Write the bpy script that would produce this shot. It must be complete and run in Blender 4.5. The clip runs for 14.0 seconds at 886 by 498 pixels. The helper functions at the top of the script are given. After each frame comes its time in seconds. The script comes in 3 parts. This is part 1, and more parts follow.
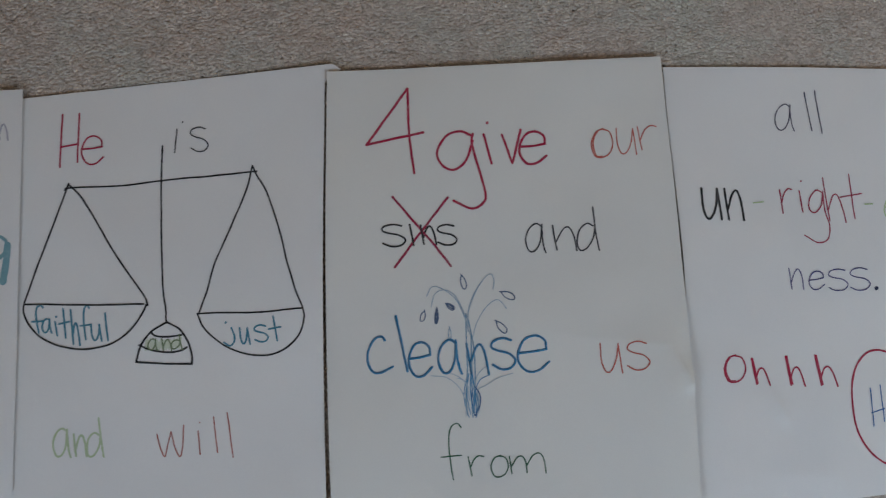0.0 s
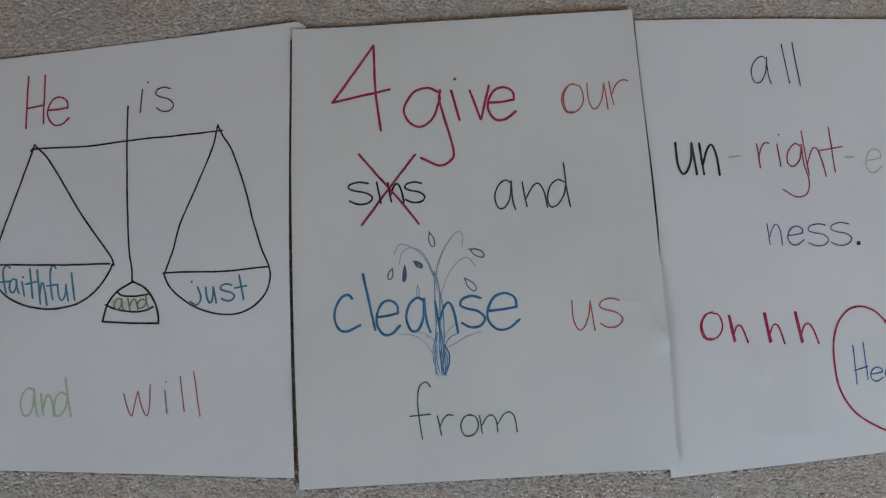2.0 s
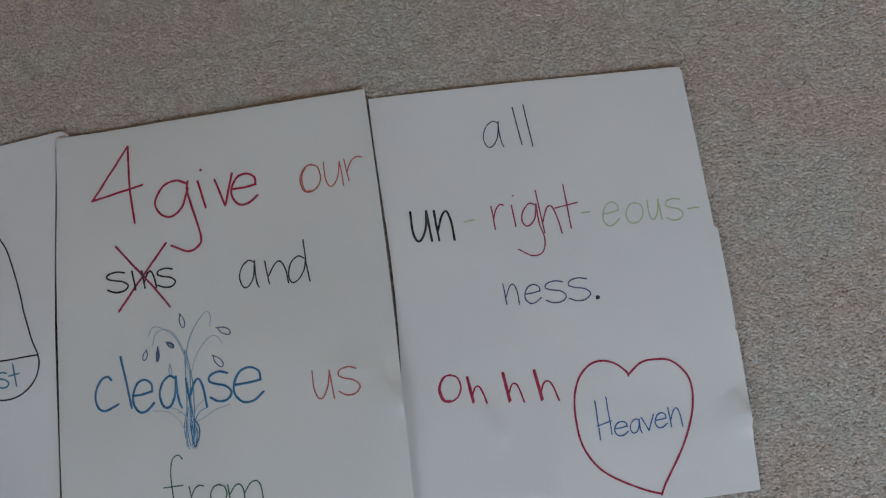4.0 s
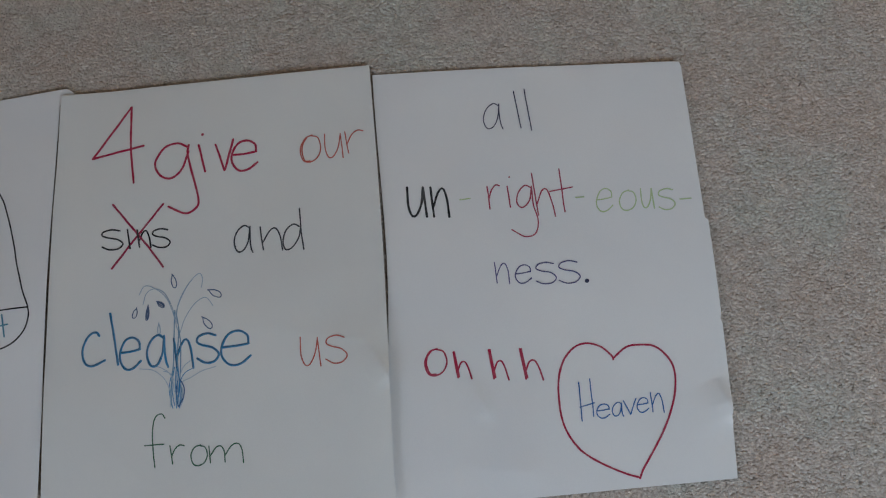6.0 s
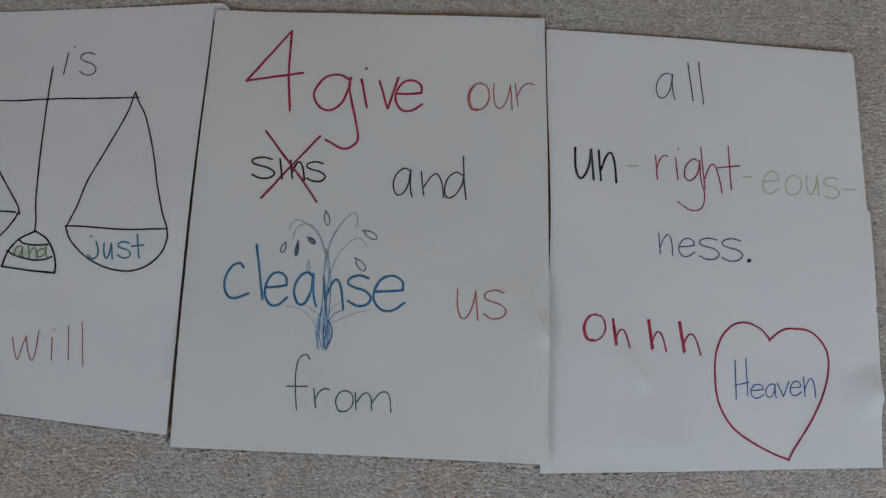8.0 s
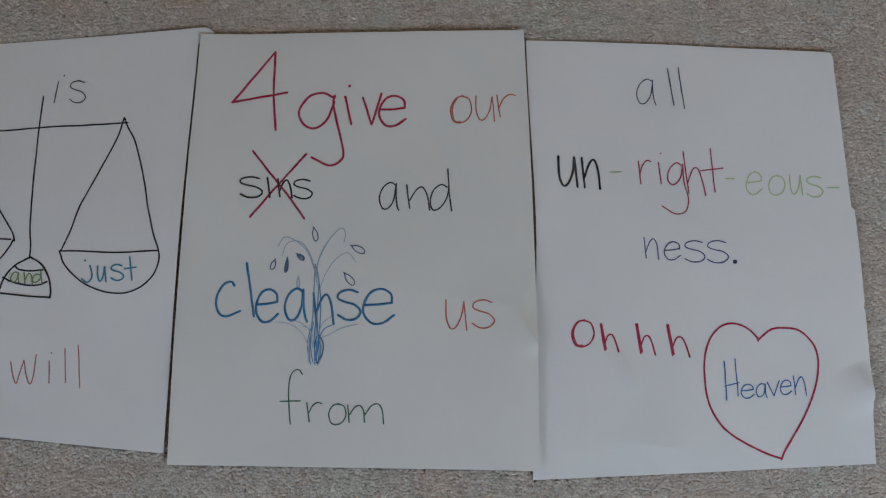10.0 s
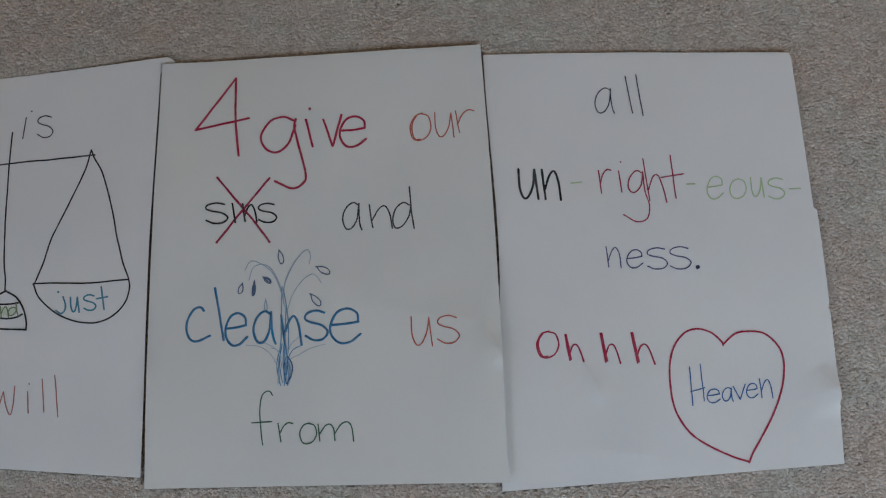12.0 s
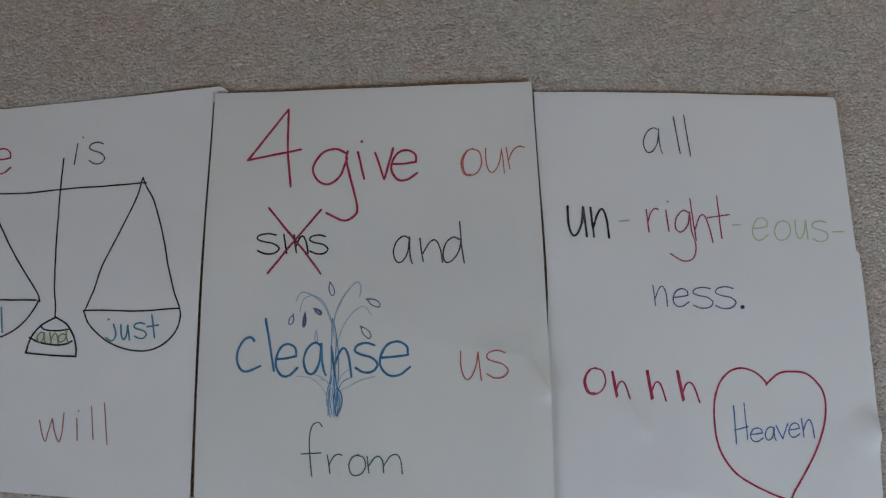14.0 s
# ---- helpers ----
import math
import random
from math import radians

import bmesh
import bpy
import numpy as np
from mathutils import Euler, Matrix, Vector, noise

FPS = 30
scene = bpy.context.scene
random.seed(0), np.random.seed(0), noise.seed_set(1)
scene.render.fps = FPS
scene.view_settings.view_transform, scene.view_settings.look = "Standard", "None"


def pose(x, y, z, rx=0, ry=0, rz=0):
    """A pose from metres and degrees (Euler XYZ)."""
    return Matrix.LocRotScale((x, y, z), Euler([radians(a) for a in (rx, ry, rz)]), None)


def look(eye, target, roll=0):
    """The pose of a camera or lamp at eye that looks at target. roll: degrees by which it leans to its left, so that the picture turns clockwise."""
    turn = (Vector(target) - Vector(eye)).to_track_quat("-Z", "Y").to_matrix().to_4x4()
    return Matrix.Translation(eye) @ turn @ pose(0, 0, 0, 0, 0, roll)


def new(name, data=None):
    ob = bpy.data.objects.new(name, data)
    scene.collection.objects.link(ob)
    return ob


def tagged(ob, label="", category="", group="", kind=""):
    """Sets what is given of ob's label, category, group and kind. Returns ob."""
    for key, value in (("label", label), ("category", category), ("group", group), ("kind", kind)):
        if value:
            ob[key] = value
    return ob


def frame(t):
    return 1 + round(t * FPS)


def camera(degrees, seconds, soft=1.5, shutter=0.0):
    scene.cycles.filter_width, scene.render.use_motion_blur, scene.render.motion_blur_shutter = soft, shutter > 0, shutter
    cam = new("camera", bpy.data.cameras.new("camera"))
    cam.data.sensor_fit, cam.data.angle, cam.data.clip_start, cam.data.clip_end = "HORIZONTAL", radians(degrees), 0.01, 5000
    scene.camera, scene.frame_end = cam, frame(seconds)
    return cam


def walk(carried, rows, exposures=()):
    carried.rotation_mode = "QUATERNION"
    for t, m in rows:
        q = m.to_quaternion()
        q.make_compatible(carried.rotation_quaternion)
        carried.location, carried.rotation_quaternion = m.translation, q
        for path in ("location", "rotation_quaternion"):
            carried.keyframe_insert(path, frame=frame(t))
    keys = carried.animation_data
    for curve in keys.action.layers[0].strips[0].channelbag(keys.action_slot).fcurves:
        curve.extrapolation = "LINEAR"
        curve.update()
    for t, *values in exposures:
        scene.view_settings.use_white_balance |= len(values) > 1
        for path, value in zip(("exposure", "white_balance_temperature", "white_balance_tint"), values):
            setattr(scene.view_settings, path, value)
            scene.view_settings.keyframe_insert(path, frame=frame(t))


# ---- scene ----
cam = camera(51.0, 14.0, soft=1.12, shutter=0.35)
PATH = [
    (0, (0.0137, 0.1852, 0.8891), (0.2359, 0.3487, -1.0918), 52.02),
    (0.5, (0.0771, 0.1898, 0.8876), (0.2509, 0.3535, -1.0981), 44.21),
    (1, (0.0919, 0.1549, 0.8863), (0.2502, 0.3322, -1.0995), 40.49),
    (1.5, (0.0749, 0.1495, 0.8819), (0.2402, 0.3164, -1.1043), 43.20),
    (2, (0.0735, 0.1400, 0.8808), (0.2292, 0.3135, -1.1056), 39.69),
    (2.5, (0.1014, 0.1365, 0.8941), (0.2244, 0.3088, -1.0946), 32.75),
    (2.6, (0.1346, 0.1338, 0.9054), (0.2350, 0.3075, -1.0846), 26.90),
    (2.7, (0.1924, 0.1475, 0.9200), (0.2311, 0.2885, -1.0747), 11.04),
    (2.8, (0.2433, 0.1442, 0.9272), (0.2431, 0.2916, -1.0673), -5.34),
    (2.9, (0.3198, 0.1284, 0.9334), (0.2475, 0.3304, -1.0551), -26.58),
    (3, (0.3846, 0.1353, 0.9315), (0.2617, 0.3542, -1.0527), -36.75),
    (3.2, (0.4598, 0.1461, 0.9312), (0.3108, 0.4023, -1.0467), -37.61),
    (5.3, (0.4811, 0.0902, 0.9182), (0.3316, 0.4080, -1.0508), -27.32),
    (5.5, (0.4703, 0.0838, 0.9218), (0.3443, 0.4185, -1.0460), -22.80),
    (6, (0.4672, 0.0819, 0.9299), (0.3470, 0.4316, -1.0356), -21.29),
    (6.5, (0.4635, 0.0892, 0.9373), (0.3399, 0.4418, -1.0275), -21.38),
    (7, (0.4072, 0.0816, 0.9385), (0.3195, 0.4378, -1.0276), -14.24),
    (7.2, (0.3970, 0.0658, 0.9313), (0.3006, 0.4375, -1.0315), -14.89),
    (7.5, (0.3173, 0.0729, 0.9194), (0.3056, 0.4132, -1.0514), -1.41),
    (7.8, (0.2572, 0.0648, 0.9050), (0.2805, 0.3859, -1.0689), 6.45),
    (8, (0.2080, 0.0578, 0.9037), (0.2936, 0.3734, -1.0694), 18.27),
    (8.2, (0.2054, 0.0522, 0.9045), (0.2879, 0.3695, -1.0685), 17.67),
    (10.3, (0.2554, 0.0580, 0.9227), (0.2856, 0.3998, -1.0476), 5.23),
    (10.5, (0.2701, 0.0808, 0.9301), (0.2844, 0.3842, -1.0466), 2.32),
    (11, (0.2829, 0.0848, 0.9313), (0.2890, 0.3898, -1.0453), 0.71),
    (11.5, (0.2913, 0.0817, 0.9288), (0.2883, 0.3924, -1.0469), -1.31),
    (12, (0.3011, 0.0849, 0.9338), (0.2912, 0.3955, -1.0420), -2.86),
    (12.5, (0.2881, 0.0840, 0.9430), (0.2923, 0.4028, -1.0314), 0.55),
    (13, (0.2639, 0.0963, 0.9473), (0.2907, 0.4109, -1.0277), 5.46),
    (13.5, (0.2465, 0.1057, 0.9539), (0.2803, 0.4183, -1.0213), 6.63),
    (14, (0.2301, 0.1182, 0.9487), (0.2625, 0.4302, -1.0265), 6.01),
]
walk(cam, [(t, look(eye, target, roll)) for t, eye, target, roll in PATH],
     [(0.0, 0.06), (1.5, 0.07), (2.5, 0.05), (3.2, -0.01), (5.3, -0.03), (10.3, 0.01), (14.0, -0.03)])

# ---- world and light ----
scene.view_settings.exposure = 0.0
world = bpy.data.worlds.new("world")
scene.world = world
world.use_nodes = True
wn = world.node_tree.nodes
sky = wn.new("ShaderNodeTexSky")
sky.sky_type = "NISHITA"
sky.sun_disc = False
sky.sun_elevation, sky.sun_rotation = radians(38), radians(250)
world.node_tree.links.new(sky.outputs["Color"], wn["Background"].inputs["Color"])
wn["Background"].inputs["Strength"].default_value = 0.10


def area_lamp(name, size, power, color, m):
    data = bpy.data.lights.new(name, "AREA")
    data.shape, data.size, data.size_y, data.energy, data.color = "RECTANGLE", size[0], size[1], power, color
    ob = new(name, data)
    ob.matrix_world = m
    return ob


# daylight in the openings of the two windows
area_lamp("window_daylight_west", (0.9, 0.8), 8.7, (0.658, 0.818, 1.0), look((-0.82, -1.15, 0.95), (0.34, 0.2, 0.0)))
area_lamp("window_daylight_east", (1.0, 0.8), 20.0, (0.618, 0.808, 1.0), look((1.5, -1.13, 1.35), (1.75, 0.1, 0.0)))


# ---- materials ----
def material(name, roughness=0.8):
    m = bpy.data.materials.new(name)
    m.use_nodes = True
    nt = m.node_tree
    b = nt.nodes["Principled BSDF"]
    b.inputs["Roughness"].default_value = roughness
    b.inputs["Specular IOR Level"].default_value = 0.3
    return m, nt, b


def node(nt, kind, **inputs):
    n = nt.nodes.new(kind)
    for k, v in inputs.items():
        n.inputs[k.replace("_", " ")].default_value = v
    return n


def noise_tex(nt, scale, detail=3.0, rough=0.5):
    tc = nt.nodes.new("ShaderNodeTexCoord")
    n = node(nt, "ShaderNodeTexNoise", Scale=scale, Detail=detail, Roughness=rough)
    nt.links.new(tc.outputs["Object"], n.inputs["Vector"])
    return n


def ramp(nt, fac, stops):
    r = nt.nodes.new("ShaderNodeValToRGB")
    e = r.color_ramp.elements
    while len(e) < len(stops):
        e.new(0.5)
    for el, (p, c) in zip(e, stops):
        el.position, el.color = p, (*c, 1)
    nt.links.new(fac, r.inputs["Fac"])
    return r.outputs["Color"]


def mix(nt, fac, a, b, kind="MIX"):
    n = nt.nodes.new("ShaderNodeMix")
    n.data_type, n.blend_type = "RGBA", kind
    for sock, v in ((n.inputs[0], fac), (n.inputs[6], a), (n.inputs[7], b)):
        if isinstance(v, (int, float)):
            sock.default_value = v
        elif isinstance(v, tuple):
            sock.default_value = (*v, 1)
        else:
            nt.links.new(v, sock)
    return n.outputs[2]


def bump(nt, b, height, strength, distance):
    n = node(nt, "ShaderNodeBump", Strength=strength, Distance=distance)
    nt.links.new(height, n.inputs["Height"])
    nt.links.new(n.outputs["Normal"], b.inputs["Normal"])


PAPER = (0.79, 0.79, 0.785)


def paper_material(name="drawing_paper", stock=(1, 1, 1)):
    m, nt, b = material(name, 0.78)
    big, fine = noise_tex(nt, 7, 4), noise_tex(nt, 900, 3, 0.7)
    c = ramp(nt, big.outputs["Fac"], [(0.3, (0.765, 0.768, 0.77)), (0.7, (0.81, 0.808, 0.8))])
    f = ramp(nt, fine.outputs["Fac"], [(0.3, (0.96, 0.96, 0.96)), (0.7, (1, 1, 1))])
    nt.links.new(mix(nt, 1.0, mix(nt, 1.0, c, stock, "MULTIPLY"), f, "MULTIPLY"), b.inputs["Base Color"])
    bump(nt, b, fine.outputs["Fac"], 0.25, 0.0003)
    return m


INKS = {}


def ink(color, cover=0.9, name="ink"):
    """Felt-tip ink on paper: cover is how much of the paper it hides."""
    key = (color, cover)
    if key not in INKS:
        m, nt, b = material(name, 0.8)
        b.inputs["Specular IOR Level"].default_value = 0.08
        grain, drift = noise_tex(nt, 1400, 3, 0.7), noise_tex(nt, 90, 2)
        g = ramp(nt, grain.outputs["Fac"], [(0.30, (max(0, cover - 0.10),) * 3), (0.58, (min(1, cover + 0.1),) * 3)])
        d = ramp(nt, drift.outputs["Fac"], [(0.3, (0.93,) * 3), (0.6, (1, 1, 1))])
        nt.links.new(mix(nt, mix(nt, 1.0, g, d, "MULTIPLY"), PAPER, color), b.inputs["Base Color"])
        INKS[key] = m
    return INKS[key]


def carpet_material(name, islands):
    m, nt, b = material(name, 1.0)
    b.inputs["Specular IOR Level"].default_value = 0.05
    patch, mid = noise_tex(nt, 9.0, 4, 0.6), noise_tex(nt, 60, 3)
    if islands:
        geo = nt.nodes.new("ShaderNodeNewGeometry")
        fac = geo.outputs["Random Per Island"]
    else:
        tc = nt.nodes.new("ShaderNodeTexCoord")
        v = node(nt, "ShaderNodeTexVoronoi", Scale=300.0)
        nt.links.new(tc.outputs["Object"], v.inputs["Vector"])
        sep = nt.nodes.new("ShaderNodeSeparateColor")
        nt.links.new(v.outputs["Color"], sep.inputs["Color"])
        fac = sep.outputs["Red"]
        bump(nt, b, v.outputs["Distance"], 1.0, 0.004)
    yarn = ramp(nt, fac, [(0.0, (0.465, 0.416, 0.377)), (0.5, (0.548, 0.495, 0.449)), (1.0, (0.645, 0.591, 0.547))])
    tone = ramp(nt, patch.outputs["Fac"], [(0.36, (0.99, 0.92, 0.88)), (0.50, (0.98, 0.96, 0.94)), (0.64, (0.95, 1.0, 0.98))])
    tone2 = ramp(nt, mid.outputs["Fac"], [(0.35, (0.90, 0.89, 0.88)), (0.65, (1.0, 1.0, 1.0))])
    nt.links.new(mix(nt, 1.0, mix(nt, 1.0, yarn, tone, "MULTIPLY"), tone2, "MULTIPLY"), b.inputs["Base Color"])
    return m


def plaster_material(name, color):
    m, nt, b = material(name, 0.85)
    n, f = noise_tex(nt, 2.0, 3), noise_tex(nt, 160, 3)
    lo = tuple(0.95 * c for c in color)
    nt.links.new(ramp(nt, n.outputs["Fac"], [(0.3, lo), (0.7, color)]), b.inputs["Base Color"])
    bump(nt, b, f.outputs["Fac"], 0.2, 0.001)
    return m


M_PAPER = paper_material()
M_PAPER_IVORY = paper_material("ivory_drawing_paper", (0.95, 0.95, 0.922))
M_PILE = carpet_material("carpet_yarn", True)
M_FLOOR = carpet_material("carpet_backing", False)
# tan chosen so that the unseen walls reflect warm fill onto the sheets
M_BOUNCE_WALL = plaster_material("wall_bounce_tint", (0.63, 0.415, 0.25))
M_CEIL = plaster_material("ceiling_paint", (0.80, 0.79, 0.77))
M_FRAME = plaster_material("window_frame_paint", (0.8, 0.8, 0.79))
M_GLASS, _nt, _b = material("window_glass", 0.02)
_b.inputs["Transmission Weight"].default_value = 1.0
_b.inputs["IOR"].default_value = 1.45

RED, DARK_RED = (0.39, 0.004, 0.048), (0.32, 0.005, 0.05)
BLACK, GREY_INK = (0.006, 0.006, 0.009), (0.028, 0.030, 0.040)
SALMON, ROSE, RUST = (0.51, 0.09, 0.062), (0.36, 0.025, 0.070), (0.40, 0.12, 0.10)
TEAL, BLUE, FINE_BLUE = (0.03, 0.21, 0.31), (0.0, 0.205, 0.43), (0.008, 0.19, 0.37)
PALE_GREEN, LEAF_GREEN, BOTTLE = (0.40, 0.50, 0.26), (0.27, 0.42, 0.13), (0.03, 0.12, 0.065)
VIOLET_GREY, CYAN = (0.075, 0.068, 0.20), (0.03, 0.25, 0.32)


# ---- the room that closes the place ----
def box(bm, lo, hi):
    v = [bm.verts.new((x, y, z)) for x in (lo[0], hi[0]) for y in (lo[1], hi[1]) for z in (lo[2], hi[2])]
    for f in ((0, 1, 3, 2), (4, 6, 7, 5), (0, 4, 5, 1), (2, 3, 7, 6), (0, 2, 6, 4), (1, 5, 7, 3)):
        bm.faces.new([v[i] for i in f])


def mesh_object(name, bm, mat, parent=None, label="", smooth=False):
    me = bpy.data.meshes.new(name)
    bmesh.ops.recalc_face_normals(bm, faces=bm.faces)
    bm.to_mesh(me)
    bm.free()
    me.materials.append(mat)
    if smooth:
        me.polygons.foreach_set("use_smooth", [True] * len(me.polygons))
    ob = new(name, me)
    if parent:
        ob.parent = parent
    return tagged(ob, label)


X0, X1, Y0, Y1, Z1 = -1.8, 2.2, -1.2, 0.85, 2.5


def wall(name, axis, near, far, lo, hi, holes=()):
    """A wall 0.12 thick, with openings (from, to, sill, head) in order along it."""
    bm = bmesh.new()
    spans, at = [], lo
    for a, b, s, h in holes:
        spans += [(at, a, -0.02, Z1), (a, b, -0.02, s), (a, b, h, Z1)]
        at = b
    spans.append((at, hi, -0.02, Z1))
    for a, b, z0, z1 in spans:
        if axis == "x":
            box(bm, (near, a, z0), (far, b, z1))
        else:
            box(bm, (a, near, z0), (b, far, z1))
    return tagged(mesh_object(name, bm, M_BOUNCE_WALL), "unseen plain plaster wall, tan to bounce warm light", "wall", kind="structure")


OPENINGS = (-1.35, -0.30, 0.50, 1.45), (0.92, 2.08, 0.85, 1.85)
wall("wall_west", "x", X0 - 0.12, X0, Y0, Y1)
wall("wall_east", "x", X1, X1 + 0.12, Y0, Y1)
wall("wall_south", "y", Y0 - 0.12, Y0, X0 - 0.12, X1 + 0.12, OPENINGS)
# unseen wall added close to the sheets as a warm reflector
wall("wall_north_bounce", "y", Y1, Y1 + 0.12, X0 - 0.12, X1 + 0.12)
bm = bmesh.new()
box(bm, (X0 - 0.12, Y0 - 0.12, Z1), (X1 + 0.12, Y1 + 0.12, Z1 + 0.1))
tagged(mesh_object("ceiling", bm, M_CEIL), "plain white painted ceiling", "ceiling", kind="structure")
bm = bmesh.new()
box(bm, (X0 - 0.12, Y0 - 0.12, -0.12), (X1 + 0.12, Y1 + 0.12, -0.0030))
floor = tagged(mesh_object("floor", bm, M_FLOOR), "beige-grey cut-pile carpet floor", "floor", kind="structure")


def window(name, axis, at, hole):
    a, b, s, h = hole
    root = tagged(new(name), "white framed window in a plain wall", "window", kind="structure")

    def slab(n, u0, u1, z0, z1, d0, d1, mat):
        bm = bmesh.new()
        lo, hi = ((at + d0, u0, z0), (at + d1, u1, z1)) if axis == "x" else ((u0, at + d0, z0), (u1, at + d1, z1))
        box(bm, lo, hi)
        return mesh_object(n, bm, mat, root)

    t = 0.05
    slab("window_frame", a, b, s, s + t, 0.02, 0.08, M_FRAME)
    slab("window_frame", a, b, h - t, h, 0.02, 0.08, M_FRAME)
    slab("window_frame", a, a + t, s + t, h - t, 0.02, 0.08, M_FRAME)
    slab("window_frame", b - t, b, s + t, h - t, 0.02, 0.08, M_FRAME)
    slab("pane", a + t, b - t, s + t, h - t, 0.045, 0.053, M_GLASS).visible_shadow = False


window("window_1", "y", Y0 - 0.12, OPENINGS[0])
window("window_2", "y", Y0 - 0.12, OPENINGS[1])


# ---- sheets of drawing paper ----
def bell(d, w):
    return math.exp(-(d / w) ** 2)


class Sheet:
    """A sheet of paper between four corners (metres on the floor), with bowed, torn and lifted edges."""

    def __init__(self, name, label, bl, br, tr, tl, base, lift, left=None, right=None, bottom=None, top=None, folds=(), seed=0, paper=M_PAPER):
        self.c = [Vector(p) for p in (bl, br, tr, tl)]
        self.edge = [f or (lambda s: 0.0) for f in (left, right, bottom, top)]
        self.base, self.lift, self.folds, self.seed = base, lift, folds, seed
        self.at = sum(self.c, Vector((0, 0))) / 4
        self.strokes, self.paper = 0, paper
        self.ob = self.make(name, label)

    def place(self, u, v):
        bl, br, tr, tl = self.c
        p = (bl * (1 - u) + br * u) * (1 - v) + (tl * (1 - u) + tr * u) * v
        left, right, bottom, top = (f(s) for f, s in zip(self.edge, (v, v, u, u)))
        return p.x + left * (1 - u) ** 2 + right * u ** 2, p.y + bottom * (1 - v) ** 2 + top * v ** 2

    def uv(self, x, y):
        bl, br, tr, tl = self.c
        u = v = 0.5
        for _ in range(6):
            v = (y - (bl.y * (1 - u) + br.y * u)) / ((tl.y - bl.y) * (1 - u) + (tr.y - br.y) * u)
            u = (x - (bl.x * (1 - v) + tl.x * v)) / ((br.x - bl.x) * (1 - v) + (tr.x - tl.x) * v)
        return u, v

    def height(self, x, y):
        """The paper's height over the floor at a place in the plan."""
        u, v = (min(1, max(0, s)) for s in self.uv(x, y))
        z = self.base + 0.0027 * noise.noise((x * 6, y * 6, self.seed)) + 0.0009 * noise.noise((x * 15, y * 15, self.seed + 5))
        l, r, b, t = self.lift
        r = r(v) if callable(r) else r
        z += l * bell(u, 0.10) + r * bell(1 - u, 0.14) + b * bell(v, 0.09) + t * bell(1 - v, 0.09)
        for (ax, ay), (bx, by), amp, wide, narrow in self.folds:
            dx, dy = bx - ax, by - ay
            ll = math.hypot(dx, dy)
            s = ((x - ax) * dx + (y - ay) * dy) / ll
            d = ((x - ax) * dy - (y - ay) * dx) / ll
            z += amp * min(1.0, max(0.0, 1.4 * s / ll)) * bell(max(0, s - ll), 0.01) * math.exp(-abs(d) / (wide if d > 0 else narrow))
        return z

    def make(self, name, label):
        nu, nv, thick = 130, 168, 0.00035
        bm = bmesh.new()
        grids = []
        for dz in (0.0, -thick):
            rows = []
            for j in range(nv + 1):
                row = []
                for i in range(nu + 1):
                    x, y = self.place(i / nu, j / nv)
                    row.append(bm.verts.new((x - self.at.x, y - self.at.y, self.height(x, y) + dz)))
                rows.append(row)
            grids.append(rows)
            for j in range(nv):
                for i in range(nu):
                    bm.faces.new((rows[j][i], rows[j][i + 1], rows[j + 1][i + 1], rows[j + 1][i]))
        a, b = grids
        rim = [(0, i) for i in range(nu)] + [(j, nu) for j in range(nv)] + [(nv, i) for i in range(nu, 0, -1)] + [(j, 0) for j in range(nv, 0, -1)]
        for (j, i), (l, k) in zip(rim, rim[1:] + rim[:1]):
            bm.faces.new([bm.verts.new(q.co) for q in (a[j][i], b[j][i], b[l][k], a[l][k])])
        ob = mesh_object(name, bm, self.paper, None, label, smooth=True)
        for poly in ob.data.polygons[-len(rim):]:
            poly.use_smooth = False
        ob.location = (self.at.x, self.at.y, 0)
        return tagged(ob, category="poster", group="hand-lettered sheets laid in a row")


def nick(s, at, depth, wide=0.012):
    return depth * bell(s - at, wide)


sheet_0 = Sheet("poster_sheet", "white paper sheet lettered in grey and cyan marker",
                (-0.637, 0.062), (-0.2825, 0.047), (-0.2745, 0.4160), (-0.629, 0.410), 0.0024, (0, 0.0016, 0, 0), seed=1)
sheet_1 = Sheet("poster_sheet", "white paper sheet with a black balance scale drawing",
                (-0.345, 0.0370), (-0.0036, 0.0100), (0.0045, 0.4415), (-0.345, 0.4000), 0.0014, (0, 0.0016, 0.0004, 0.0005),
                top=lambda u: -0.0065 * max(0, (u - 0.98) / 0.02),
                right=lambda v: -0.0030 * math.sin(math.pi * v) + 0.015 * max(0, (v - 0.972) / 0.028), seed=2,
                folds=(((-0.28, 0.13), (-0.10, 0.115), 0.0006, 0.02, 0.02),))
sheet_2 = Sheet("poster_sheet", "off-white paper sheet with marker words and a blue fountain",
                (0.0010, -0.0005), (0.3575, -0.0002), (0.3393, 0.4473), (0.0062, 0.4322), 0.0026, (0.0022, lambda v: 0.0012 + 0.0045 * bell(v - 0.2, 0.3), 0.0003, 0.0006),
                left=lambda v: -0.0034 * math.sin(math.pi * v),
                right=lambda v: 0.003 * math.sin(math.pi * v) - 0.0018 * min(1, max(0, (v - 0.035) / 0.01)) * (1 - v), seed=3,
                folds=(((0.334, 0.157), (0.351, 0.123), 0.0056, 0.012, 0.008), ((0.180, 0.180), (0.335, 0.158), 0.0020, 0.022, 0.026),
                       ((0.225, 0.225), (0.34, 0.236), 0.0008, 0.02, 0.012), ((0.03, 0.09), (0.10, 0.03), 0.0006, 0.015, 0.008)), paper=M_PAPER_IVORY)


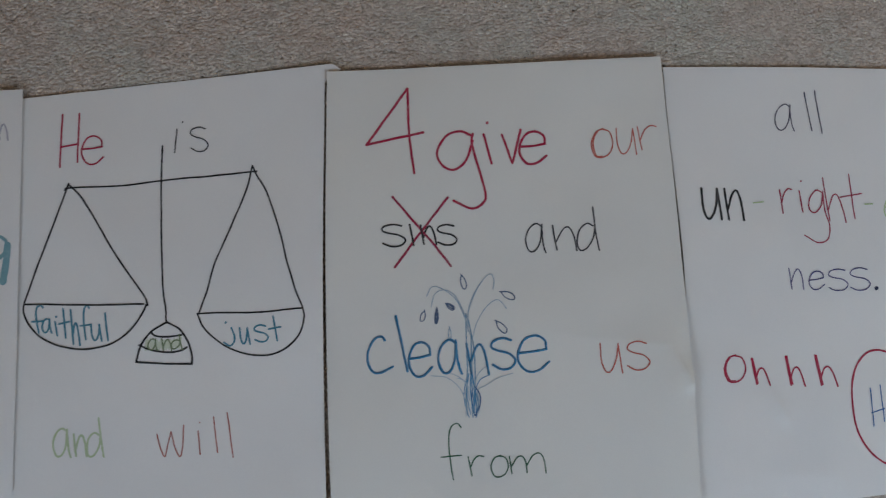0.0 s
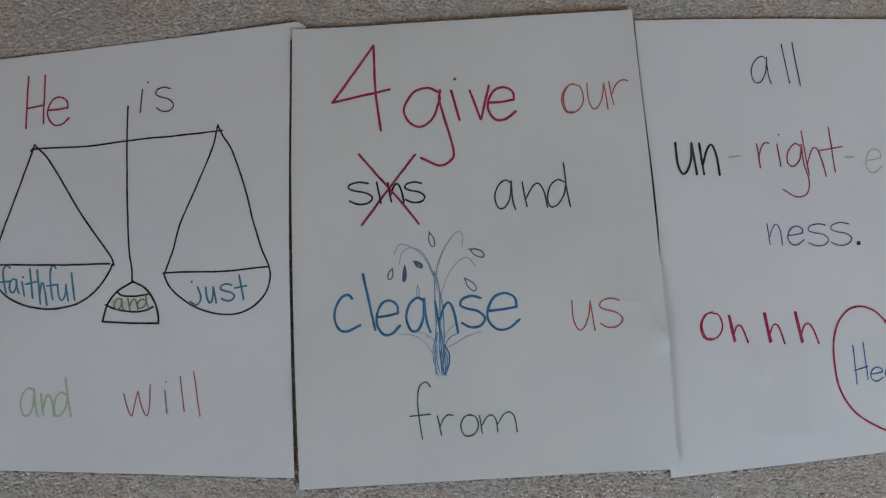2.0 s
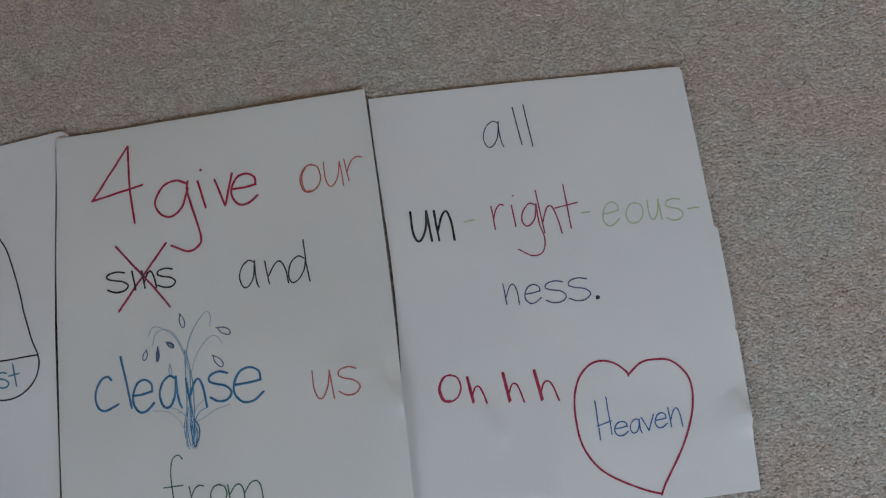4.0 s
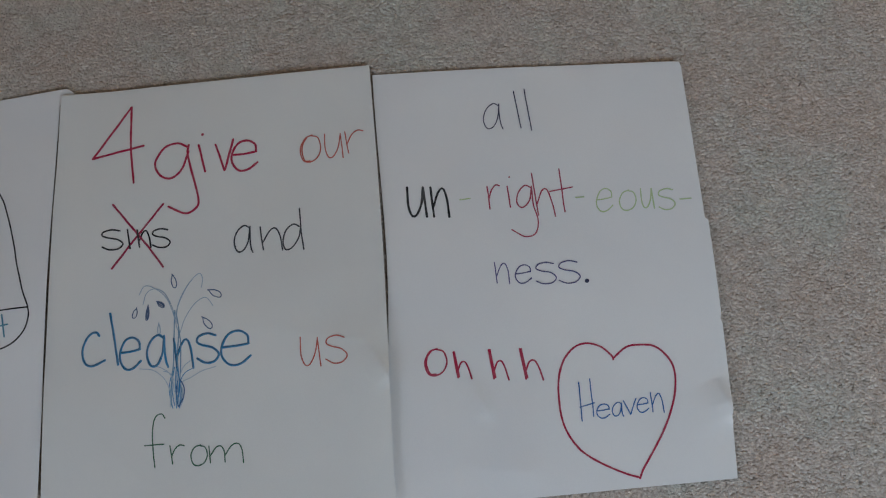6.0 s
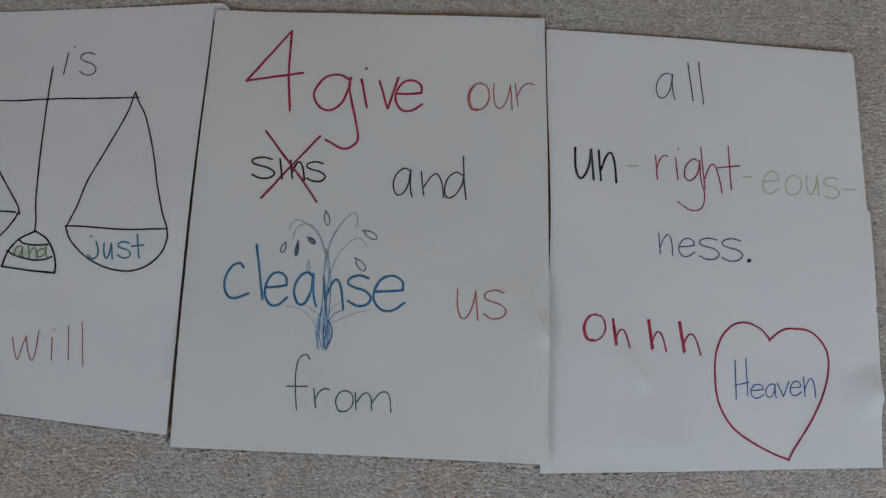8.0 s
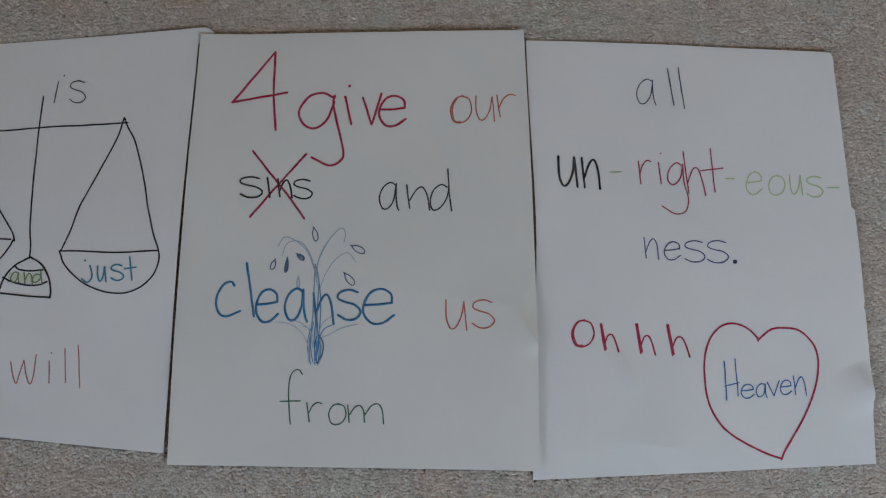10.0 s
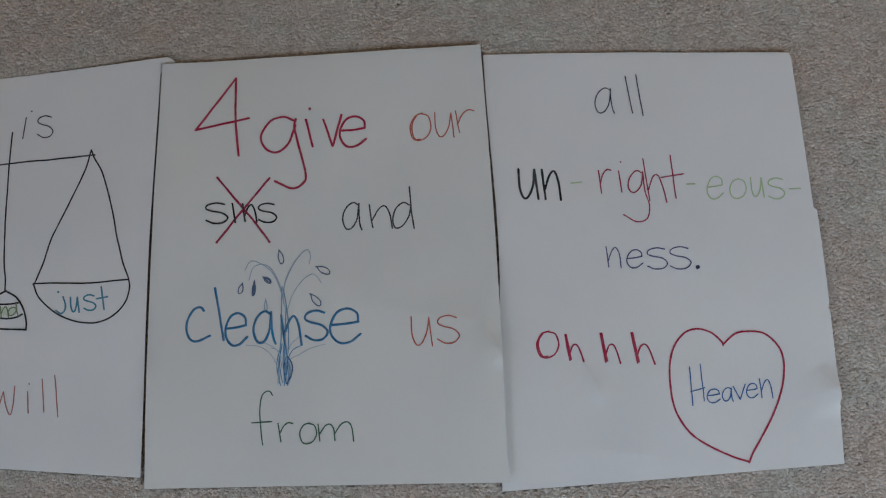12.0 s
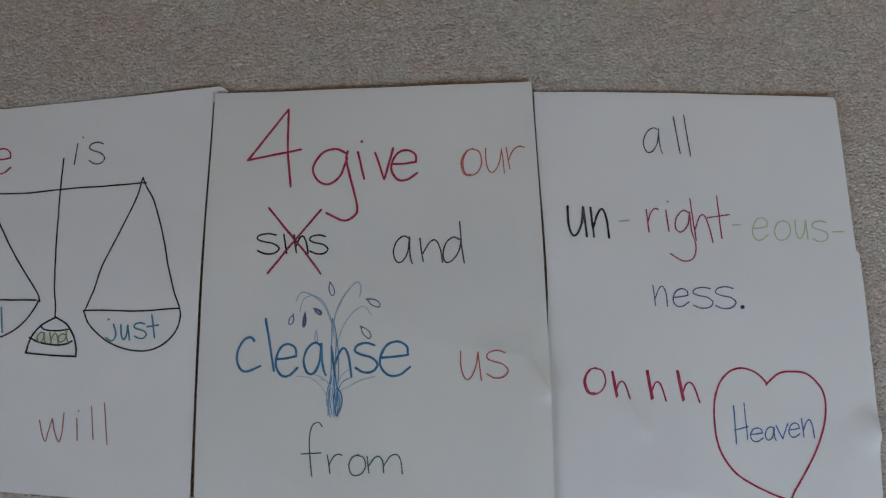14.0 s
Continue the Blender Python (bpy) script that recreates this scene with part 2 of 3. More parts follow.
def torn_right(v):
    step = 0.003 if v < 0.606 else 0.0
    return 0.0036 * math.sin(math.pi * v) + step * min(1, v / 0.25) - nick(v, 0.365, 0.0016, 0.006) - nick(v, 0.14, 0.001, 0.006) - 0.0015 * max(0, (v - 0.99) / 0.01)


sheet_3 = Sheet("poster_sheet", "white paper sheet with torn edge, coloured words and heart",
                (0.3500, -0.0092), (0.6838, 0.0120), (0.6622, 0.4318), (0.3413, 0.4370), 0.0012, (0, 0.0028, 0.0003, 0.0010),
                left=lambda v: 0.0076 * bell(v - 0.54, 0.30), right=torn_right, top=lambda u: 0.0015 * math.sin(math.pi * u) - 0.0006 * max(0, (u - 0.97) / 0.03),
                bottom=lambda u: -0.0005 * math.sin(math.pi * u), seed=4,
                folds=(((0.670, 0.108), (0.685, 0.077), 0.0075, 0.014, 0.010), ((0.432, 0.120), (0.447, 0.086), 0.0032, 0.010, 0.008),
                       ((0.400, 0.032), (0.490, 0.024), 0.0018, 0.014, 0.030), ((0.40, 0.16), (0.41, 0.02), 0.0010, 0.02, 0.02)))


# ---- pen strokes ----
def smooth_line(pts, step=0.0012):
    """Points of a soft curve through pts."""
    p = [Vector(q) for q in pts]
    p = [2 * p[0] - p[1]] + p + [2 * p[-1] - p[-2]]
    out = []
    for a, b, c, d in zip(p, p[1:], p[2:], p[3:]):
        n = max(2, int((c - b).length / step))
        for i in range(n):
            t = i / n
            out.append(0.5 * (2 * b + (c - a) * t + (2 * a - 5 * b + 4 * c - d) * t * t + (3 * b - a - 3 * c + d) * t ** 3))
    return out + [p[-2]]


def straight_line(pts, step=0.0025):
    out = []
    for a, b in zip(pts, pts[1:]):
        a, b = Vector(a), Vector(b)
        n = max(2, int((b - a).length / step))
        out += [a + (b - a) * (i / n) for i in range(n)]
    return out + [Vector(pts[-1])]


def ribbon(bm, sheet, line, width, under=False):
    """One pen stroke, a thin skin of ink on the sheet, of uneven width and with round ends."""
    sheet.strokes += 1
    z0 = 0.00012 if under else 0.00020 + 0.00003 * (sheet.strokes % 7)
    n = len(line)
    wob = [Vector((noise.noise((q.x * 65, q.y * 65, sheet.strokes)), noise.noise((q.x * 65, q.y * 65, sheet.strokes + 40)))) * 0.00035 for q in line]
    line = [q + w for q, w in zip(line, wob)]
    first, last = (line[1] - line[0]).normalized(), (line[-1] - line[-2]).normalized()
    r = width / 2
    pts = [(line[0] - first * r * c, s) for c, s in ((1.0, 0.25), (0.8, 0.62), (0.4, 0.92))] + [(q, 1.0) for q in line]
    pts += [(line[-1] + last * r * c, s) for c, s in ((0.4, 0.92), (0.8, 0.62), (1.0, 0.25))]
    prev = None
    for i, (q, s) in enumerate(pts):
        a, b = pts[max(0, i - 1)][0], pts[min(len(pts) - 1, i + 1)][0]
        d = b - a
        d = d.normalized() if d.length > 1e-9 else first
        side = Vector((-d.y, d.x))
        w = r * s * (1 + 0.16 * noise.noise((q.x * 220, q.y * 220, 9.0)) + 0.10 * noise.noise((q.x * 60, q.y * 60, 3.0)))
        z = z0 + 0.00004 * i / len(pts)
        pair = []
        for e in (q - side * w, q + side * w):
            pair.append(bm.verts.new((e.x - sheet.at.x, e.y - sheet.at.y, sheet.height(e.x, e.y) + z)))
        if prev:
            bm.faces.new((prev[0], pair[0], pair[1], prev[1]))
        prev = pair


def inked(name, sheet, lines, width, mat, label="", parent=None, under=False, over=None):
    """over: width, shift and ink of a second pen drawn along the same strokes."""
    bm = bmesh.new()
    for line in lines:
        ribbon(bm, sheet, line, width, under)
    first = len(bm.faces)
    for line in lines if over else ():
        ribbon(bm, sheet, [q + Vector(over[1]) for q in line], over[0])
    for i, f in enumerate(bm.faces):
        f.material_index = int(i >= first)
    for f in bm.faces:
        f.normal_update()
        if f.normal.z < 0:
            f.normal_flip()
    me = bpy.data.meshes.new(name)
    bm.to_mesh(me)
    bm.free()
    me.materials.append(mat)
    if over:
        me.materials.append(over[2])
    ob = new(name, me)
    ob.parent = parent or sheet.ob
    return tagged(ob, label)


# A hand-printed alphabet: each letter in its own unit box, "c" a curve and "l" a straight stroke.
LETTERS = {
    "a": [("c", [(0.80, 0.90), (0.5, 1.0), (0.16, 0.8), (0.0, 0.42), (0.18, 0.06), (0.48, 0.07), (0.72, 0.4), (0.8, 0.95)]),
          ("c", [(0.8, 0.97), (0.83, 0.5), (0.9, 0.18), (1.0, 0.0)])],
    "c": [("c", [(0.72, 0.9), (0.58, 1.0), (0.3, 0.92), (0.05, 0.6), (0.02, 0.3), (0.2, 0.05), (0.5, 0.0), (1.0, 0.16)])],
    "d": [("c", [(0.74, 0.56), (0.45, 0.62), (0.12, 0.47), (0.0, 0.2), (0.14, 0.01), (0.45, 0.06), (0.74, 0.3), (0.82, 0.58)]),
          ("c", [(0.72, 1.0), (0.8, 0.6), (0.88, 0.3), (1.0, 0.0)])],
    "e": [("c", [(0.08, 0.52), (0.5, 0.55), (0.94, 0.62)]),
          ("c", [(0.94, 0.62), (0.9, 0.86), (0.6, 1.0), (0.25, 0.9), (0.03, 0.55), (0.05, 0.24), (0.3, 0.0), (0.65, 0.02), (1.0, 0.25)])],
    "f": [("c", [(1.0, 0.92), (0.8, 1.0), (0.5, 0.94), (0.38, 0.75), (0.42, 0.4), (0.6, 0.0)]), ("l", [(0.0, 0.4), (1.0, 0.43)])],
    "g": [("c", [(0.70, 0.95), (0.48, 1.0), (0.2, 0.94), (0.0, 0.73), (0.1, 0.56), (0.35, 0.5), (0.6, 0.62), (0.74, 0.88)]),
          ("c", [(0.74, 0.97), (0.72, 0.86), (0.82, 0.62), (1.0, 0.2), (0.95, 0.07), (0.7, 0.0), (0.34, 0.1)])],
    "G": [("c", [(0.75, 0.95), (0.5, 1.0), (0.24, 0.85), (0.2, 0.66), (0.42, 0.57), (0.68, 0.7), (0.76, 0.96)]),
          ("c", [(0.76, 0.98), (0.82, 0.65), (1.0, 0.3), (0.9, 0.05), (0.5, 0.0), (0.0, 0.14)])],
    "h": [("l", [(0.0, 1.0), (0.28, 0.04)]), ("c", [(0.24, 0.3), (0.42, 0.58), (0.62, 0.62), (0.8, 0.42), (1.0, 0.0)])],
    "b": [("l", [(0.0, 1.0), (0.26, 0.04)]), ("l", [(0.06, 1.0), (0.33, 0.08)]), ("c", [(0.26, 0.3), (0.42, 0.58), (0.62, 0.62), (0.8, 0.42), (1.0, 0.0)])],
    "H": [("l", [(0.17, 0.98), (0.0, 0.0)]), ("l", [(1.0, 1.0), (0.9, 0.1)]), ("l", [(0.08, 0.37), (0.92, 0.43)])],
    "K": [("l", [(0.0, 0.93), (0.22, 0.0)]), ("l", [(0.72, 1.0), (0.97, 0.1)]), ("l", [(0.08, 0.33), (1.0, 0.42)])],
    "i": [("l", [(0.0, 1.0), (1.0, 0.0)])],
    "l": [("l", [(0.0, 1.0), (1.0, 0.0)])],
    "/": [("l", [(1.0, 1.0), (0.0, 0.0)])],
    "-": [("l", [(0.0, 0.3), (1.0, 0.8)])],
    ".": [("c", [(0.3, 0.3), (0.7, 0.35), (0.6, 0.7), (0.35, 0.6)])],
    "j": [("c", [(0.75, 1.0), (0.98, 0.55), (0.9, 0.2), (0.5, 0.0), (0.0, 0.2)])],
    "m": [("l", [(0.0, 0.85), (0.07, 0.0)]), ("c", [(0.07, 0.4), (0.2, 0.78), (0.34, 0.86), (0.44, 0.6), (0.48, 0.05)]),
          ("c", [(0.47, 0.4), (0.64, 0.88), (0.82, 1.0), (0.94, 0.7), (1.0, 0.04)])],
    "n": [("l", [(0.0, 1.0), (0.18, 0.03)]), ("c", [(0.15, 0.35), (0.4, 0.82), (0.65, 0.95), (0.87, 0.6), (1.0, 0.0)])],
    "o": [("c", [(0.55, 1.0), (0.2, 0.88), (0.0, 0.5), (0.14, 0.1), (0.45, 0.0), (0.82, 0.14), (1.0, 0.5), (0.85, 0.88), (0.5, 0.98)])],
    "O": [("c", [(0.55, 1.0), (0.2, 0.88), (0.0, 0.5), (0.14, 0.1), (0.45, 0.0), (0.82, 0.14), (1.0, 0.5), (0.85, 0.88), (0.5, 0.98)]),
          ("c", [(0.30, 0.92), (0.12, 0.7), (0.08, 0.42), (0.24, 0.08), (0.5, 0.05)])],
    "r": [("l", [(0.0, 0.95), (0.25, 0.0)]), ("c", [(0.16, 0.4), (0.38, 0.8), (0.7, 1.0), (1.0, 0.96)])],
    "s": [("c", [(0.86, 0.93), (0.5, 1.0), (0.12, 0.9), (0.04, 0.72), (0.3, 0.6), (0.75, 0.5), (1.0, 0.28), (0.8, 0.04), (0.4, 0.0), (0.05, 0.14)])],
    "t": [("l", [(0.42, 1.0), (0.66, 0.0)]), ("l", [(0.0, 0.48), (1.0, 0.56)])],
    "u": [("c", [(0.0, 1.0), (0.06, 0.4), (0.26, 0.05), (0.5, 0.08), (0.72, 0.45), (0.8, 0.98)]), ("l", [(0.8, 0.98), (1.0, 0.0)])],
    "v": [("l", [(0.0, 0.85), (0.55, 0.0)]), ("l", [(0.58, 0.03), (1.0, 1.0)])],
    "w": [("c", [(0.0, 0.72), (0.12, 0.3), (0.29, 0.0), (0.4, 0.35), (0.53, 0.79)]), ("c", [(0.53, 0.79), (0.64, 0.35), (0.84, 0.0), (0.95, 0.3), (1.0, 1.0)])],
    "4": [("l", [(0.72, 1.0), (0.0, 0.33)]), ("l", [(0.0, 0.33), (1.0, 0.48)]), ("c", [(0.72, 1.0), (0.75, 0.45), (0.84, 0.0)])],
}


def word(sheet, turn, lean, pen, mat, letters, label, over=None):
    """Letters: key, left foot in millimetres on the floor, width and height. A dot belongs to the letter before it."""
    c, s = math.cos(radians(turn)), math.sin(radians(turn))
    drawn = []
    for key, x, y, w, h in letters:
        lines = []
        for kind, pts in LETTERS[key]:
            at = []
            for px, py in pts:
                u, v = px * w + lean * py * h, py * h
                at.append(((x + c * u - s * v) / 1000, (y + s * u + c * v) / 1000))
            lines.append(smooth_line(at) if kind == "c" else straight_line(at))
        if key == "." and drawn:
            drawn[-1] += lines
        else:
            drawn.append(lines)
    if len(drawn) == 1:
        return inked("handwritten_letter", sheet, drawn[0], pen / 1000, mat, label)
    root = tagged(new("handwritten_word"), label)
    root.parent = sheet.ob
    for lines in drawn:
        inked("letter", sheet, lines, pen / 1000, mat, parent=root, over=over)
    return root


def mm(pts):
    return [(x / 1000, y / 1000) for x, y in pts]


def curve(pts):
    return smooth_line(mm(pts))


# ---- leftmost sheet: the ends of two words ----
word(sheet_0, -0.5, -0.027, 1.6, ink(VIOLET_GREY, 0.45), [("n", -296.8, 368.8, 9.0, 15.6)], "faint grey letter n")
inked("handwritten_letter", sheet_0, [curve([(-312, 258), (-314, 270), (-299, 279), (-294, 279), (-289, 275), (-287, 267)]),
                                      curve([(-312, 257), (-299, 258.5), (-294, 260), (-289, 266)])], 0.0032, ink(CYAN, 0.75), "broad cyan marker letter")
inked("letter_stem", sheet_0, [curve([(-287.5, 271), (-289, 255), (-291.5, 238)])], 0.0062, ink(CYAN, 0.75), "broad cyan marker stem")

# ---- second sheet: the balance scale ----
SCALE_INK = ink(BLACK, 1.0)
scale_drawing = inked("balance_scale_drawing", sheet_1, [
    curve([(-149.5, 362.4), (-150.8, 330.0), (-150.8, 280.6), (-149.7, 226.9), (-147.4, 209.5), (-147.2, 195.8)]),
    curve([(-238.1, 321.6), (-232.2, 323.6), (-184.9, 325.1), (-150.8, 329.4), (-106.4, 332.8), (-62.5, 337.1)])], 0.0016, SCALE_INK, "black felt-tip post and beam")
inked("left_pan", sheet_1, [
    curve([(-234.3, 327.6), (-247.3, 291.0), (-261.8, 252.4), (-274.0, 216.9)]),
    curve([(-234.2, 326.9), (-222.3, 313.4), (-205.3, 283.8), (-196.5, 267.2), (-179.6, 240.5), (-166.8, 221.3), (-163.6, 212.3)]),
    curve([(-274.0, 216.9), (-211.3, 214.4), (-167.5, 213.9)]),
    curve([(-274.0, 216.9), (-274.4, 209.7), (-269.5, 198.2), (-259.9, 186.6), (-245.9, 179.0), (-226.5, 174.3), (-207.0, 175.4), (-190.5, 181.3), (-176.4, 193.9), (-168.0, 206.6), (-165.3, 213.0)]),
], 0.0016, SCALE_INK, parent=scale_drawing)
inked("right_pan", sheet_1, [
    curve([(-66.4, 342.3), (-72.9, 318.0), (-87.9, 282.6), (-102.1, 250.8), (-109.5, 226.0), (-117.8, 203.1)]),
    curve([(-66.4, 342.3), (-62.5, 333.0), (-54.0, 317.7), (-43.2, 284.5), (-35.4, 249.9), (-28.4, 224.1), (-22.0, 206.6)]),
    curve([(-119.0, 203.4), (-101.5, 203.8), (-63.5, 203.1), (-21.7, 206.0)]),
    curve([(-119.0, 203.1), (-113.4, 190.7), (-101.6, 178.4), (-84.6, 167.8), (-63.9, 163.0), (-49.3, 163.6), (-34.7, 171.1), (-24.3, 183.7), (-20.7, 197.0), (-21.7, 206.0)]),
], 0.0016, SCALE_INK, parent=scale_drawing)
inked("scale_base", sheet_1, [
    curve([(-146.8, 196.7), (-160.5, 188.2), (-170.1, 176.1), (-174.6, 160.7)]), curve([(-174.6, 160.7), (-149.3, 158.3), (-124.4, 156.9)]),
    curve([(-146.8, 196.7), (-135.1, 189.5), (-127.9, 178.3), (-124.4, 165.2), (-124.4, 156.9)]),
    curve([(-160.5, 186.7), (-156.4, 183.9), (-144.2, 183.0), (-133.5, 184.3)]),
    curve([(-171.6, 176.1), (-162.0, 171.7), (-146.8, 168.6), (-135.1, 169.7), (-129.0, 172.7)])], 0.0018, SCALE_INK, parent=scale_drawing)
inked("green_shading", sheet_1, [straight_line(mm([(-166 + 1.5 * i, (181.5 if i % 2 else 172) - (1.2 if 5 < i < 17 else 0)) for i in range(22)]))],
      0.0026, ink(PALE_GREEN, 0.42), "pale green marker hatching", parent=scale_drawing, under=True)
word(sheet_1, -0.8, -0.021, 1.55, ink(RED, 1.0), [("H", -242.3, 343.0, 17.7, 50.7), ("e", -222.8, 346.0, 19.6, 26.4)], 'red handwritten word "He"')
word(sheet_1, -0.6, -0.009, 1.2, ink(GREY_INK, 0.98), [("/", -138.3, 355.8, 2.1, 22.8), (".", -131.7, 384.5, 1.6, 1.6), ("s", -124.2, 356.7, 16.8, 23.4)], 'dark grey handwritten word "is"')
word(sheet_1, -1.8, -0.042, 1.7, ink(TEAL, 0.92), [("f", -266.8, 190.5, 9.9, 25.2), ("a", -257.9, 190.2, 8.4, 12.9), ("i", -246.5, 187.3, 2.0, 12.9), (".", -246.0, 204.2, 1.0, 1.0), ("t", -243.0, 185.1, 9.0, 26.8), ("h", -232.5, 178.1, 8.0, 32.5), ("f", -224.1, 182.9, 8.0, 31.6), ("u", -214.6, 181.6, 9.5, 15.0), ("l", -202.0, 181.7, 2.5, 24.9)], 'teal handwritten word "faithful"')
word(sheet_1, -1.9, -0.033, 1.3, ink((0.14, 0.20, 0.09), 0.9), [("a", -164.0, 171.2, 8.6, 10.4), ("n", -151.4, 170.3, 8.6, 10.9), ("d", -142.7, 171.5, 9.7, 13.5)], 'green handwritten word "and"')
word(sheet_1, -0.4, -0.053, 1.7, ink(TEAL, 0.92), [("j", -94.6, 172.8, 9.7, 16.6), (".", -93.6, 193.8, 1.1, 1.2), ("u", -79.8, 173.9, 8.6, 14.9), ("s", -66.8, 175.5, 12.6, 15.5), ("t", -53.1, 176.0, 10.9, 23.0)],
     'teal handwritten word "just"')
word(sheet_1, -2.1, -0.045, 1.8, ink(LEAF_GREEN, 0.6), [("a", -248.3, 77.6, 15.5, 25.5), ("n", -230.3, 77.4, 11.5, 19.9), ("d", -218.8, 76.5, 14.8, 34.8)], 'pale green handwritten word "and"')
word(sheet_1, -2.1, -0.034, 1.2, ink(RUST, 0.9), [("w", -156.8, 73.7, 24.3, 28.2), ("i", -119.7, 74.4, 1.8, 21.1), (".", -118.6, 102.7, 1.0, 1.0), ("l", -105.5, 75.5, 3.1, 32.0), ("l", -93.2, 70.6, 5.1, 40.6)],
     'pale red handwritten word "will"')

# ---- third sheet ----
word(sheet_2, -0.8, 0.014, 2.3, ink(RED, 1.0), [("4", 41.5, 333.2, 54.8, 82.8), ("g", 108.7, 297.6, 47.3, 75.7), ("i", 155.7, 341.1, 8.0, 28.4), (".", 159.7, 380.3, 1.7, 1.7), ("v", 173.9, 341.4, 18.7, 32.9), ("e", 190.9, 340.6, 27.7, 31.9)], 'red marker lettering "4give"')
word(sheet_2, -0.7, 0.032, 1.25, ink(SALMON, 0.95), [("O", 264.1, 345.4, 21.4, 29.3), ("u", 289.2, 348.4, 20.8, 26.5), ("r", 310.8, 352.7, 19.2, 24.3)], 'salmon handwritten word "our"')
word(sheet_2, -0.5, -0.029, 1.75, ink(BLACK, 1.0), [("s", 54.2, 262.0, 23.1, 21.2), ("i", 82.0, 262.3, 2.9, 20.0), ("n", 92.4, 262.9, 14.5, 18.8), ("s", 108.0, 262.1, 19.1, 20.0)],
     'black handwritten word "sins", crossed out')
inked("crossing_out", sheet_2, [curve([(65.8, 309.7), (87.3, 283.5), (105.1, 262.2), (119.9, 241.6)]), curve([(119.4, 308.1), (93.3, 276.4), (66.3, 242.0)])], 0.0022, ink(DARK_RED, 1.0), "dark red marker cross")
word(sheet_2, -1.2, 0.018, 1.5, ink(GREY_INK, 1.0), [("a", 193.9, 253.1, 20.3, 28.3), ("n", 220.8, 254.2, 24.5, 24.5), ("d", 245.4, 253.7, 22.1, 43.4)], 'dark grey handwritten word "and"')
word(sheet_2, -0.4, -0.021, 2.35, ink(BLUE, 0.92), [("c", 37.8, 142.3, 23.8, 34.2), ("l", 66.4, 142.8, 9.0, 52.5), ("e", 76.9, 138.0, 22.1, 31.8), ("a", 105.2, 138.9, 22.1, 32.4), ("n", 133.1, 137.0, 20.4, 30.1), ("s", 156.3, 141.4, 23.3, 29.6), ("e", 181.9, 138.4, 30.6, 34.1)],
    'blue marker lettering "cleanse" with dark edges', (0.0008, (-0.0006, 0.0004), ink((0.004, 0.065, 0.15), 0.9)))
word(sheet_2, -1.7, 0.014, 1.3, ink(SALMON, 0.95), [("u", 262.2, 134.2, 22.0, 28.6), ("s", 288.2, 136.2, 22.6, 27.6)], 'salmon handwritten word "us"')
word(sheet_2, -2.2, -0.007, 1.3, ink(BOTTLE, 0.98), [("f", 104.2, 40.1, 19.3, 52.3), ("r", 129.9, 42.7, 14.8, 18.3), ("o", 151.9, 40.3, 16.5, 19.9), ("m", 169.6, 42.3, 35.6, 19.1)],
     'dark green handwritten word "from"')

FOUNTAIN = ink(FINE_BLUE, 0.75)
fountain = inked("fountain_drawing", sheet_2, [
    curve([(133.3, 195.7), (132.6, 167.1), (132.5, 138.7), (130.6, 116.2), (131.4, 99.4)]), curve([(134.5, 192.9), (138.8, 169.9), (140.3, 144.3), (138.5, 116.2), (136.5, 100.5)]),
    curve([(137.6, 175.6), (136.9, 150.0), (138.3, 127.4), (142.0, 110.5), (139.9, 98.2)])], 0.0012, FOUNTAIN, "fine blue pen stems of a fountain")
inked("spray", sheet_2, [
    curve([(134.0, 187.1), (129.2, 201.5), (122.1, 214.3), (112.8, 219.0), (103.7, 215.0), (100.0, 202.9)]), curve([(136.5, 175.7), (130.4, 195.8), (123.3, 210.2), (111.7, 219.6), (101.3, 222.0), (95.7, 213.3)]),
    curve([(134.7, 178.5), (136.1, 198.6), (143.3, 215.9), (151.8, 228.5), (158.6, 233.1), (161.6, 227.3), (160.5, 218.6)]), curve([(133.5, 184.3), (137.2, 204.4), (146.1, 221.6), (150.7, 226.8)]),
    curve([(138.8, 172.8), (143.7, 187.1), (152.1, 200.2), (160.7, 207.1), (166.4, 207.0), (172.8, 199.5)])], 0.0008, ink(FINE_BLUE, 0.55), parent=fountain)
inked("basin_strokes", sheet_2, [
    curve([(97.9, 137.9), (112.1, 135.5), (123.6, 126.4), (129.5, 113.4), (130.3, 98.3)]), curve([(110.3, 140.6), (121.7, 137.1), (130.4, 129.2), (134.0, 113.4)]), curve([(122.9, 134.3), (129.2, 132.0), (133.8, 124.6)]),
    curve([(176.8, 137.3), (161.5, 132.9), (150.2, 126.8), (141.8, 121.8), (143.7, 107.7), (139.9, 96.6)]), curve([(150.0, 144.3), (142.7, 137.5), (138.3, 126.3)])], 0.0008, ink(FINE_BLUE, 0.46), parent=fountain)
inked("trunk_hatching", sheet_2, [
    curve([(135.5 + 0.45 * i, 138), (134.5 + 0.9 * i, 121), (135.5 + 0.95 * i, 109), (136.5 + 0.6 * i, 97 + 3 * (k % 2))]) for k, i in enumerate((-6, -3.2, 0.4, 2.6, 5))]
    + [curve([(152.9, 136.3), (144.5, 131.9), (140.1, 122.9), (138.6, 107.7)])], 0.0008, ink((0.0, 0.21, 0.47), 0.92), parent=fountain)
inked("trunk_outline", sheet_2, [
    curve([(139.5, 126), (143.8, 118), (143.6, 108), (139.0, 98.5)]), curve([(137.0, 124), (136.0, 112), (138.2, 99.0)])], 0.0011, ink((0.006, 0.08, 0.24), 0.9), "dark blue pen loops", parent=fountain)


